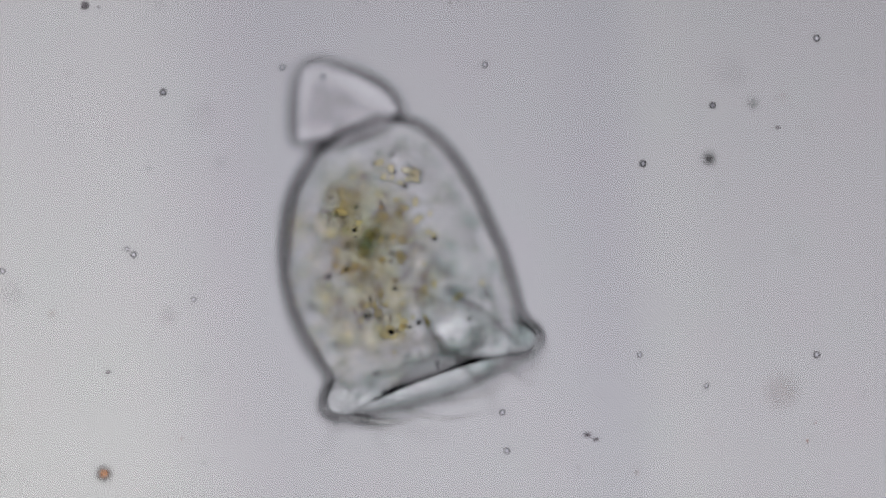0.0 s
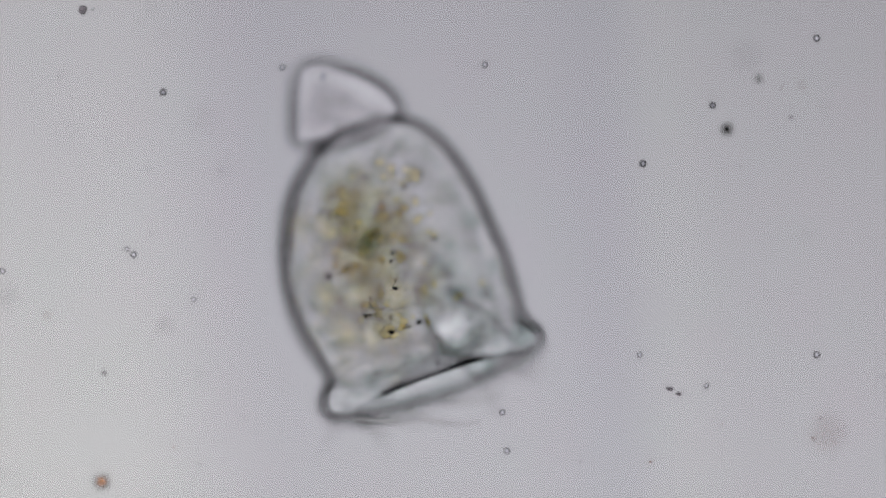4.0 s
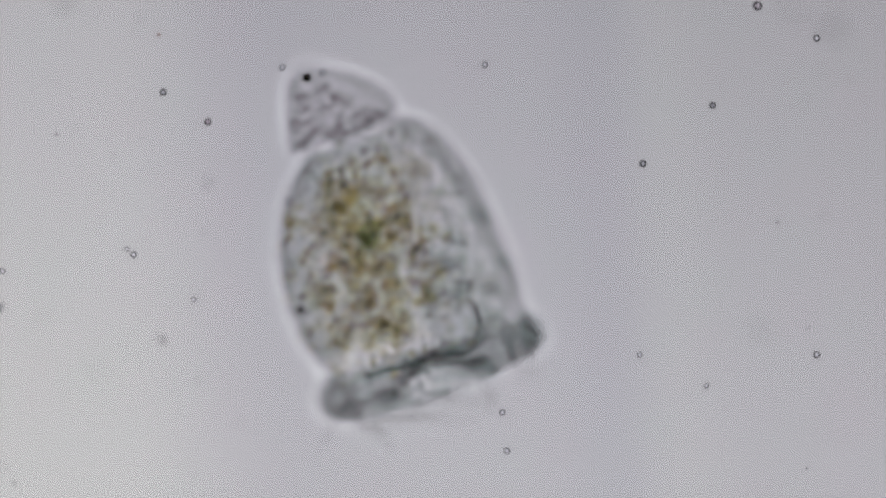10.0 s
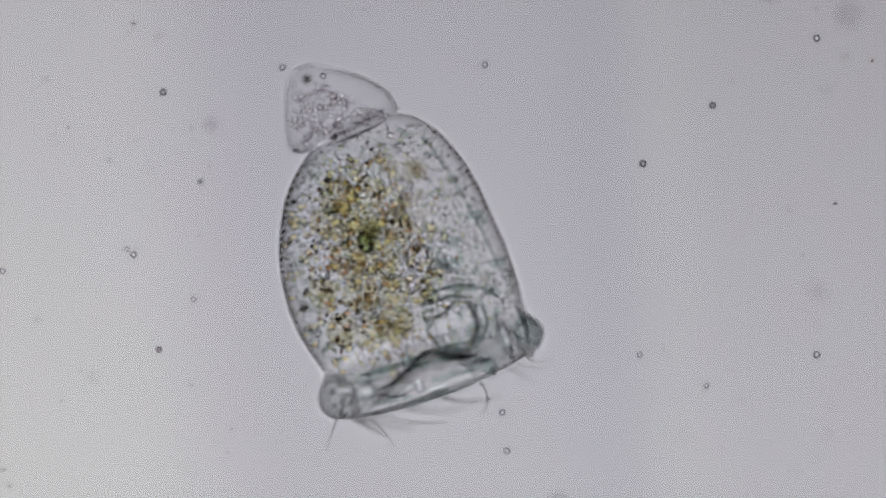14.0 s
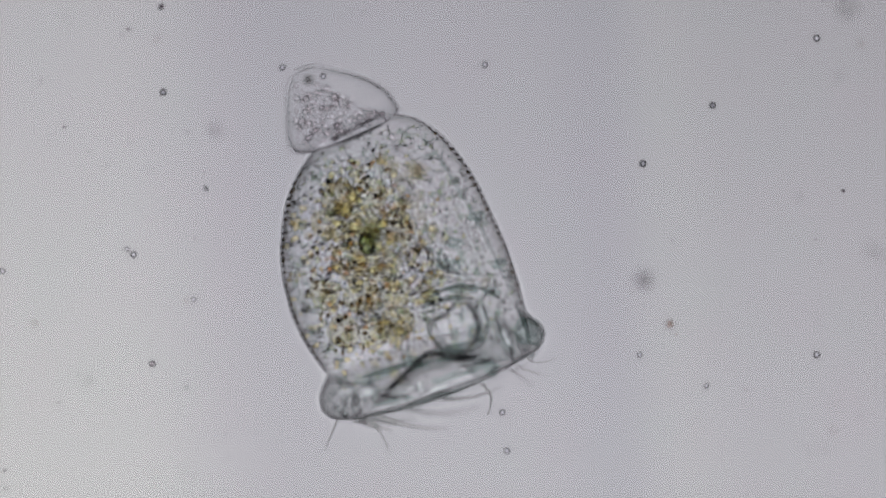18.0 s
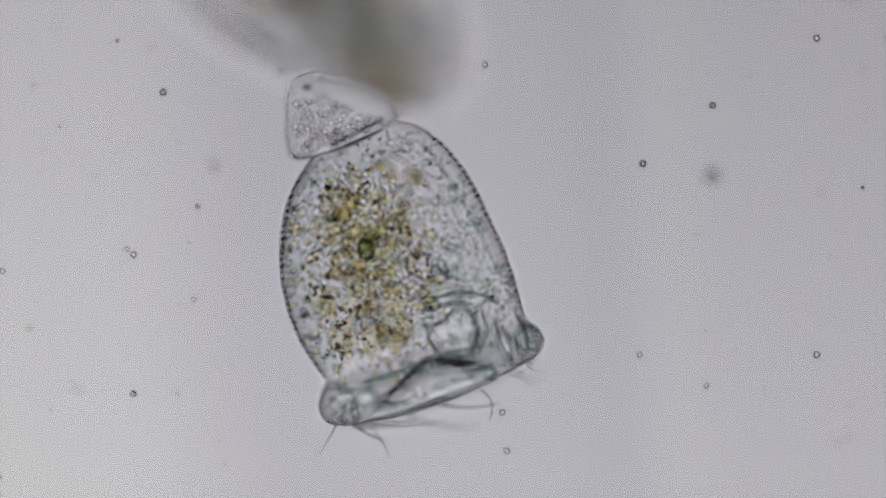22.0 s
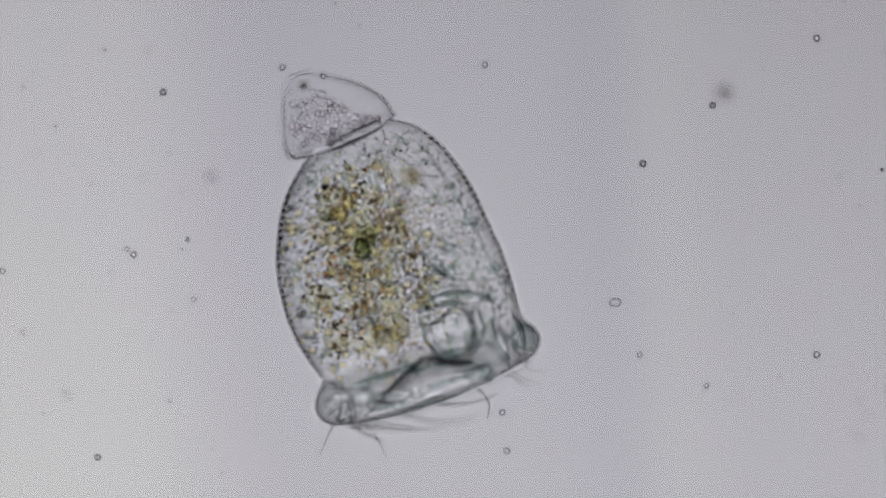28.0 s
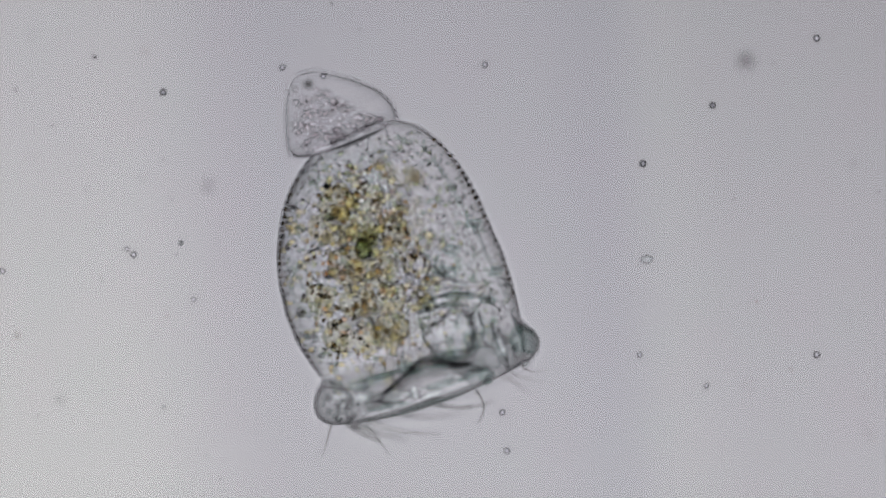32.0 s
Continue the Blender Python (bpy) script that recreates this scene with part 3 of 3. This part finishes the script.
for x, y, length, thick, mat in ((648, 690, 22, 9, FOLD), (702, 690, 34, 15, FOLD), (742, 684, 9, 16, FOLD), (792, 668, 40, 7, DENSE), (690, 712, 44, 6, DENSE), (845, 648, 26, 8, DENSE),
                                 (820, 640, 30, 6, FOLD), (668, 664, 40, 8, DENSE), (740, 640, 44, 8, DENSE), (800, 622, 30, 9, DENSE), (868, 650, 14, 16, DENSE), (760, 705, 40, 4, STRAND), (775, 690, 22, 7, FOLD), (612, 690, 16, 8, FOLD), (850, 630, 18, 8, FOLD), (890, 600, 10, 20, FOLD)):
    fold = part("mouth_fold", lump(thick / 1000, 0.4, x * 0.21, 3, (length / thick, 1, 0.8)), mat, cell, "streak-like fold in the mouth")
    fold.matrix_basis = Matrix.Translation(inside(x, y, -0.11 if mat is FOLD else -0.05)) @ pose(0, 0, 0, 0, 0, rng.uniform(-4, 8))
mouth_spots = []
for n in range(20):
    f = rng.random()
    mouth_spots.append((inside(615 + 290 * f, 712 - 84 * f + rng.uniform(-16, 16), rng.uniform(-0.05, 0.05)), rng.choice((0.003, 0.004, 0.006, 0.008))))
scatter("mouth_beads", mouth_spots, VESICLE, cell, "clear folds and beads in the mouth", 2)

# ---- the wreath of cilia round the mouth ----
def cilium(points, thick):
    pts = [inside(x, y, 2.2 * z) for x, y, z in points]
    n = 13
    a, b, c = pts
    b = b * 2 - (a + c) / 2
    path = [a * (1 - s) ** 2 + b * 2 * s * (1 - s) + c * s ** 2 for s in (i / (n - 1) for i in range(n))]
    root = path[0]
    radii = [thick * (1 - 0.75 * i / (n - 1)) for i in range(n)]
    ob = part("cilium", tube([p - root for p in path], radii, 7), HAIR, cell)
    ob.matrix_basis = Matrix.Translation(root)
    return ob


WREATH = [cilium([(597, 738, 0), (588, 765, 0), (575, 800, 0)], 0.0035),
          cilium([(625, 738, 0.02), (648, 754, 0.02), (690, 768, 0.02)], 0.008),
          cilium([(635, 738, 0.05), (680, 750, 0.05), (735, 750, 0.05)], 0.008),
          cilium([(660, 735, -0.03), (725, 752, -0.03), (790, 755, -0.03)], 0.005),
          cilium([(655, 745, -0.02), (675, 770, -0.02), (690, 800, -0.02)], 0.003),
          cilium([(720, 722, 0.05), (785, 735, 0.05), (850, 722, 0.05)], 0.005),
          cilium([(780, 705, 0.02), (835, 706, 0.02), (888, 690, 0.02)], 0.005),
          cilium([(850, 680, 0.0), (868, 705, 0.0), (862, 735, 0.0)], 0.004),
          cilium([(890, 645, 0.03), (915, 660, 0.03), (945, 680, 0.03)], 0.004),
          cilium([(905, 640, -0.03), (930, 655, -0.03), (970, 665, -0.03)], 0.003),
          cilium([(930, 632, 0.0), (950, 645, 0.0), (985, 640, 0.0)], 0.0025)]

# ---- the swimmer that passes over the cell; its own space: x towards the hind end, origin in its middle ----
swimmer = thing("swimming_ciliate", pose(1.9, 0.1, 0.1), "large grey slipper-shaped single-celled animal, streaked lengthwise", "ciliate")


def slipper():
    rows = [(-0.425, -0.02, 0.01), (-0.41, -0.05, 0.07), (-0.38, -0.09, 0.108), (-0.30, -0.13, 0.112), (-0.25, -0.147, 0.104), (-0.215, -0.155, 0.098), (-0.18, -0.165, 0.115), (-0.15, -0.17, 0.133),
            (-0.05, -0.185, 0.155), (0.06, -0.19, 0.163), (0.175, -0.165, 0.165), (0.27, -0.14, 0.152), (0.35, -0.10, 0.11), (0.40, -0.05, 0.06), (0.422, -0.02, 0.02)]
    rings = []
    for x, lo, hi in curve(rows, 90, 2):
        mid, half = (lo + hi) / 2, (hi - lo) / 2
        ring = []
        for k in range(144):
            a = 2 * math.pi * k / 144
            r = half * (1 + 0.02 * math.cos(26 * a + 1.5 * math.sin(3 * x)))
            ring.append(Vector((x, mid + r * math.cos(a), 0.6 * r * math.sin(a))))
        rings.append(ring)
    return loft(rings)


part("body", slipper(), SWIMMER, swimmer, "clear lengthwise-furrowed body")
fold = [Vector((-0.21, 0.075, 0.03)), Vector((-0.26, 0.04, 0.05)), Vector((-0.32, 0.02, 0.05)), Vector((-0.37, 0.02, 0.03)), Vector((-0.39, 0.03, 0.0))]
part("mouth_groove", tube(fold, [0.012, 0.022, 0.026, 0.02, 0.008], 12), STREAK, swimmer, "dim groove at the front end")
for x, y, size in ((-0.34, 0.03, 0.05), (-0.28, -0.02, 0.045), (-0.37, 0.0, 0.035), (0.05, 0.02, 0.06), (0.16, -0.03, 0.07), (0.25, 0.0, 0.06), (-0.1, -0.03, 0.06)):
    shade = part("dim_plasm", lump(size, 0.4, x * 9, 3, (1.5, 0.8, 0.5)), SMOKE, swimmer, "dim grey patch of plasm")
    shade.matrix_basis = Matrix.Translation((x, y, 0))
streak_meshes = [mesh_of("plasm_streak", lump(0.02, 0.3, n * 1.7, 2, (5.5, 0.2, 0.3)), m) for n, m in enumerate((STREAK, STREAK, FOLD, STREAK))]
for n in range(300):
    ob = new("plasm_streak", streak_meshes[n % 4 if n % 8 else 3])
    ob.parent = swimmer
    x = rng.uniform(-0.37, 0.36)
    s = rng.uniform(0.25, 0.9)
    ob.matrix_basis = Matrix.LocRotScale((x, -0.02 - 0.1 * (x + 0.4) * (x < -0.15) + rng.uniform(-0.135, 0.135) * (1 - (x / 0.43) ** 2) ** 0.8, rng.uniform(-0.06, 0.06)), Euler((0, 0, rng.uniform(-0.12, 0.12))), (s, s, s))
food_meshes = [mesh_of("food_lump", lump(0.014, 0.35, n * 1.7, 2, (3.4, 0.5, 0.7)), m) for n, m in enumerate((HUSK, GORGED, STREAK))]
for n in range(110):
    ob = new("food_lump", food_meshes[n % 3])
    ob.parent = swimmer
    s = rng.uniform(0.5, 1.3)
    x = max(-0.2, min(0.33, rng.gauss(0.14, 0.14)))
    ob.matrix_basis = Matrix.LocRotScale((x, max(-0.09, min(0.08, rng.gauss(-0.01, 0.05))), rng.uniform(-0.04, 0.04)), Euler((0, 0, rng.uniform(-0.3, 0.3))), (s, s, s))

# ---- specks of dust that stay put in the field of view ----
DUST = [(1445, 68), (1261, 187), (1138, 290), (289, 164), (237, 451), (1445, 628), (889, 730), (897, 798), (5, 480), (500, 120), (858, 115), (1250, 683),
        (1132, 628), (343, 530), (582, 490), (572, 136), (225, 441)]
for n, (x, y) in enumerate(DUST):
    ob = new("dust_speck", mesh_of("dust_speck", lump(0.0062, 0.12, n * 1.3, 2), SPECK_DARK if n in (1, 2, 3, 14) else SPECK))
    s = (1.1, 1.0, 1.1, 1.05, 1.0, 1.05, 0.95, 0.95, 0.9, 0.95, 0.95, 0.8, 0.8, 0.75, 0.9, 0.9, 0.7)[n]
    ob.matrix_basis = Matrix.LocRotScale(plan(x, y, -0.03), None, (s, s, s))
    tagged(ob, "tiny round speck of dust with a dark rim", "dust speck", "dust in the field of view")

# ---- drifting motes ----
MOTES = []


def mote(size, mat, depth, track, label, squash=(1, 1, 1)):
    """A drifting mote: its track is rows of seconds and plan coordinates, its depth is counted from the stage."""
    ob = new("drifting_mote", mesh_of("drifting_mote", lump(size, 0.22, len(MOTES) * 1.9, 3 if size > 0.007 else 2, squash), mat))
    tagged(ob, label, "mote", "motes drifting in the water")
    MOTES.append((ob, depth, track))
    return ob


DARK_MOTE = "dark speck of detritus drifting in the water"
RUSTY_MOTE = "rusty speck of detritus drifting in the water"
PALE_MOTE = "pale glinting bead drifting in the water"
mote(0.010, INK, 0.33, [(0, 1256, 280), (3.5, 1270, 243), (6, 1385, 155), (8, 1412, 125), (10, 1480, 48), (13, 1506, 28), (19, 1502, 5), (21, 1505, -12), (32, 1540, -80)], DARK_MOTE)
mote(0.006, INK, 0.33, [(0, 1334, 183), (2, 1338, 160), (3.5, 1340, 148), (8, 1380, 60), (12, 1440, -30), (32, 1600, -300)], DARK_MOTE)
mote(0.012, DETRITUS, -0.27, [(0, 880, 1500), (13.9, 985, 905), (15, 1012, 730), (16.5, 1058, 565), (18, 1139, 496), (20, 1184, 436), (21, 1212, 398), (21.7, 1320, 370), (22.0, 1258, 312), (22.4, 1246, 300), (23, 1240, 290), (25, 1232, 236), (27.5, 1262, 178), (28, 1280, 165), (30, 1290, 128), (32, 1318, 110)], DARK_MOTE)
mote(0.012, RUST, -0.28, [(0, 1380, 690), (3, 1444, 749), (6, 1498, 795), (8, 1517, 825), (8.8, 1528, 850), (10, 1545, 920), (12, 1560, 960), (32, 1700, 1100)], RUSTY_MOTE)
mote(0.006, PALE, 0.02, [(0, 392, 290), (5.5, 397, 302), (8.5, 388, 318), (9.5, 366, 328), (11.5, 368, 314), (13, 352, 318), (17, 364, 332), (21, 355, 338), (21.6, 349, 348), (22, 349, 366), (22.5, 341, 413), (24, 337, 410), (28, 332, 424), (32, 320, 430)], PALE_MOTE)
mote(0.006, DETRITUS, -0.05, [(0, 300, 560), (17, 277, 632), (19, 260, 656), (21, 246, 660), (22, 236, 697), (22.5, 228, 745), (24, 212, 760), (27.5, 177, 802), (30, 165, 848), (32, 172, 890)], DARK_MOTE)
mote(0.006, RUST, -0.14, [(0, 900, 1100), (14, 1000, 910), (16.5, 1096, 609), (18, 1185, 574), (20, 1250, 531), (21, 1294, 513), (22.2, 1650, 470), (32, 1900, 300)], RUSTY_MOTE)
mote(0.007, DETRITUS, -0.25, [(0, 360, 210), (9, 367, 215), (13, 372, 219), (20, 385, 240), (22.4, 380, 300), (32, 370, 330)], DARK_MOTE)
mote(0.008, DETRITUS, -0.25, [(0, 1290, 130), (5.5, 1326, 90), (8, 1325, 78), (8.7, 1338, 31), (10, 1340, 11), (12, 1356, 4), (16, 1362, -20), (32, 1400, -120)], DARK_MOTE)
mote(0.009, PALE, -0.05, [(0, 880, 1400), (16, 960, 1050), (22, 1010, 900), (27.5, 1073, 557), (28.5, 1104, 518), (30, 1121, 484), (32, 1145, 459)], "pale shred drifting in the water", (1.2, 0.8, 0.6))
mote(0.0055, DETRITUS, 0.24, [(0, 1040, 770), (1.2, 1070, 740), (2, 1110, 720), (2.5, 1147, 706), (3, 1158, 709), (6, 1240, 650), (32, 1900, 200)], DARK_MOTE, (1.4, 0.8, 0.8))
mote(0.0045, DETRITUS, 0.24, [(0, 1055, 778), (1.2, 1085, 750), (2, 1126, 730), (2.5, 1163, 716), (3, 1174, 718), (6, 1256, 660), (32, 1916, 210)], DARK_MOTE, (1.4, 0.8, 0.8))
mote(0.012, RUST, 0.05, [(0, 185, 838), (3.5, 182, 841), (5.5, 178, 905), (9, 170, 930), (32, 120, 960)], RUSTY_MOTE)
mote(0.008, DETRITUS, 0.22, [(0, 150, 10), (5.5, 145, 21), (7.3, 140, 30), (9, 120, 20), (14, 60, -80), (32, 40, -200)], DARK_MOTE)
mote(0.010, PALE, -0.12, [(0, 30, 520), (5.5, 15, 528), (8.8, 2, 541), (32, -100, 620)], PALE_MOTE)
mote(0.006, DETRITUS, 0.03, [(0, 330, -60), (16.5, 292, 0), (17.5, 288, 13), (19, 279, 5), (21, 270, -10), (32, 250, -40)], DARK_MOTE)

# specks too small to follow one by one: they rise beside the cell and sink slowly on its other side
mote_rng = random.Random(21)
for n in range(120):
    x, y = mote_rng.uniform(-150, 1700), mote_rng.uniform(-150, 1050)
    side = max(-0.35, min(1.0, (x - 700) / 500))
    speed = mote_rng.uniform(2, 9)
    vx, vy = side * speed + mote_rng.uniform(-1, 1), -side * speed * 0.9 + mote_rng.uniform(-1.5, 1.5)
    x, y = x - 16 * vx, y - 16 * vy
    jolt = mote_rng.uniform(0, 25) * (1 if x > 900 else -0.6)
    depth = mote_rng.choice((mote_rng.uniform(-0.28, 0.26), mote_rng.uniform(-0.06, 0.06)))
    track = [(0, x, y), (10, x + 10 * vx + mote_rng.uniform(-9, 9), y + 10 * vy + mote_rng.uniform(-9, 9)), (21.4, x + 21 * vx, y + 21 * vy), (22.4, x + 22 * vx + jolt, y + 22 * vy + abs(jolt)),
             (32, x + 32 * vx + jolt, y + 32 * vy + abs(jolt))]
    if abs(track[2][1] - 740) < 300 and 60 < track[2][2] < 800 or abs(x - 740) < 300 and 60 < y < 800:
        continue
    kind = n % 5
    mote(mote_rng.choice((0.0018, 0.0024, 0.003)) if n % 9 else 0.0036, (DETRITUS, PALE, DETRITUS, RUST, PALE)[kind], depth, track, (DARK_MOTE, PALE_MOTE, DARK_MOTE, RUSTY_MOTE, PALE_MOTE)[kind], (mote_rng.uniform(0.8, 1.5), 0.9, 0.8))


def motions():
    # the cell: seconds, drift right, drift down, turn
    drift = [(0.0, 0, 3, 0), (3.5, 0, 3, 0), (5.5, 2, 0, 0), (7.0, 1, -2, 0), (9.0, 1, 0, 0), (12.0, -1, -3, 0), (14.5, 0, -2, 0), (17.0, 3, -1, 0),
             (19.0, 0, 0, 0), (21.0, -1, -1, 0), (21.5, -9, 6, 0), (22.0, 0, 10, 0), (22.5, 4, 6, 0), (23.0, 1, 6, 0), (24.0, -5, 7, 0), (25.0, -5, 9, 0),
             (28.0, -6, 9, 0), (30.0, -6, 9, 0), (31.0, -8, 8, 0), (31.5, -8, 8, -0.1), (32.0, -8, 11, -1.0)]
    cols = list(zip(*drift))
    rows = []
    for t in sorted({r[0] for r in drift} | {r[0] for r in FOCUS}):
        dx, dy, turn = (float(np.interp(t, cols[0], c)) for c in cols[1:])
        rows.append((t, stance(Vector((dx / 1000, -dy / 1000, stage(t))), turn)))
    walk(cell, rows)
    # the hind cone nods on the bell
    nods = ((0.0, -5.0, -0.002), (3.5, -4.5, -0.002), (5.5, -4.0, -0.001), (7.0, -4.5, 0.0), (8.5, -3.5, 0.0), (9.0, -1.0, 0.0), (12.0, 0.5, 0.0), (19.0, 0.0, 0.0), (21.5, 0.0, 0.0), (24.0, 0.5, 0.0), (32.0, 0.0, 0.0))
    walk(cone, [(t, Matrix.Translation(PIVOT + Vector((-5 * out, out, 0))) @ pose(0, 0, 0, 0, 0, a)) for t, a, out in nods])
    # the cilia beat a little
    for n, ob in enumerate(WREATH):
        root = ob.matrix_basis.translation.copy()
        rows = []
        for k in range(65):
            a = 7 * math.sin(2.1 * k + n * 1.3) + 4 * math.sin(0.83 * k + n)
            rows.append((k * 0.5, Matrix.Translation(root) @ pose(0, 0, 0, 0, 0, a)))
        walk(ob, rows)
    # the swimmer: seconds, its middle on the plan, height, heading
    swim = [(0.0, 2400, 820, 0.02, -20), (20.0, 2400, 820, 0.02, -20), (20.8, 2080, 720, 0.04, -20), (21.0, 1890, 690, 0.08, -21), (21.1, 1730, 625, 0.10, -22), (21.2, 1580, 580, 0.12, -23),
            (21.3, 1418, 522, 0.12, -25), (21.4, 1280, 460, 0.14, -27), (21.5, 1170, 388, 0.18, -28), (21.6, 1038, 305, 0.26, -31), (21.7, 905, 200, 0.34, -34),
            (21.8, 785, 80, 0.39, -37), (21.9, 635, -35, 0.43, -38), (22.0, 480, -100, 0.46, -38), (22.1, 375, -160, 0.48, -38), (22.2, 275, -205, 0.49, -38),
            (22.3, 115, -240, 0.50, -38), (22.5, -200, -420, 0.50, -38), (23.0, -700, -900, 0.50, -38), (32.0, -700, -900, 0.50, -38)]
    walk(swimmer, [(t, Matrix.Translation(plan(x, y, z)) @ pose(0, 0, 0, 0, 0, a)) for t, x, y, z, a in swim])
    for ob, depth, track in MOTES:
        xs, ys = [r[1] for r in track], [r[2] for r in track]
        ts = [r[0] for r in track]
        rows = []
        for t in sorted(set(ts) | {r[0] for r in FOCUS}):
            rows.append((t, Matrix.Translation(plan(float(np.interp(t, ts, xs)), float(np.interp(t, ts, ys)), depth + stage(t)))))
        walk(ob, rows)


motions()
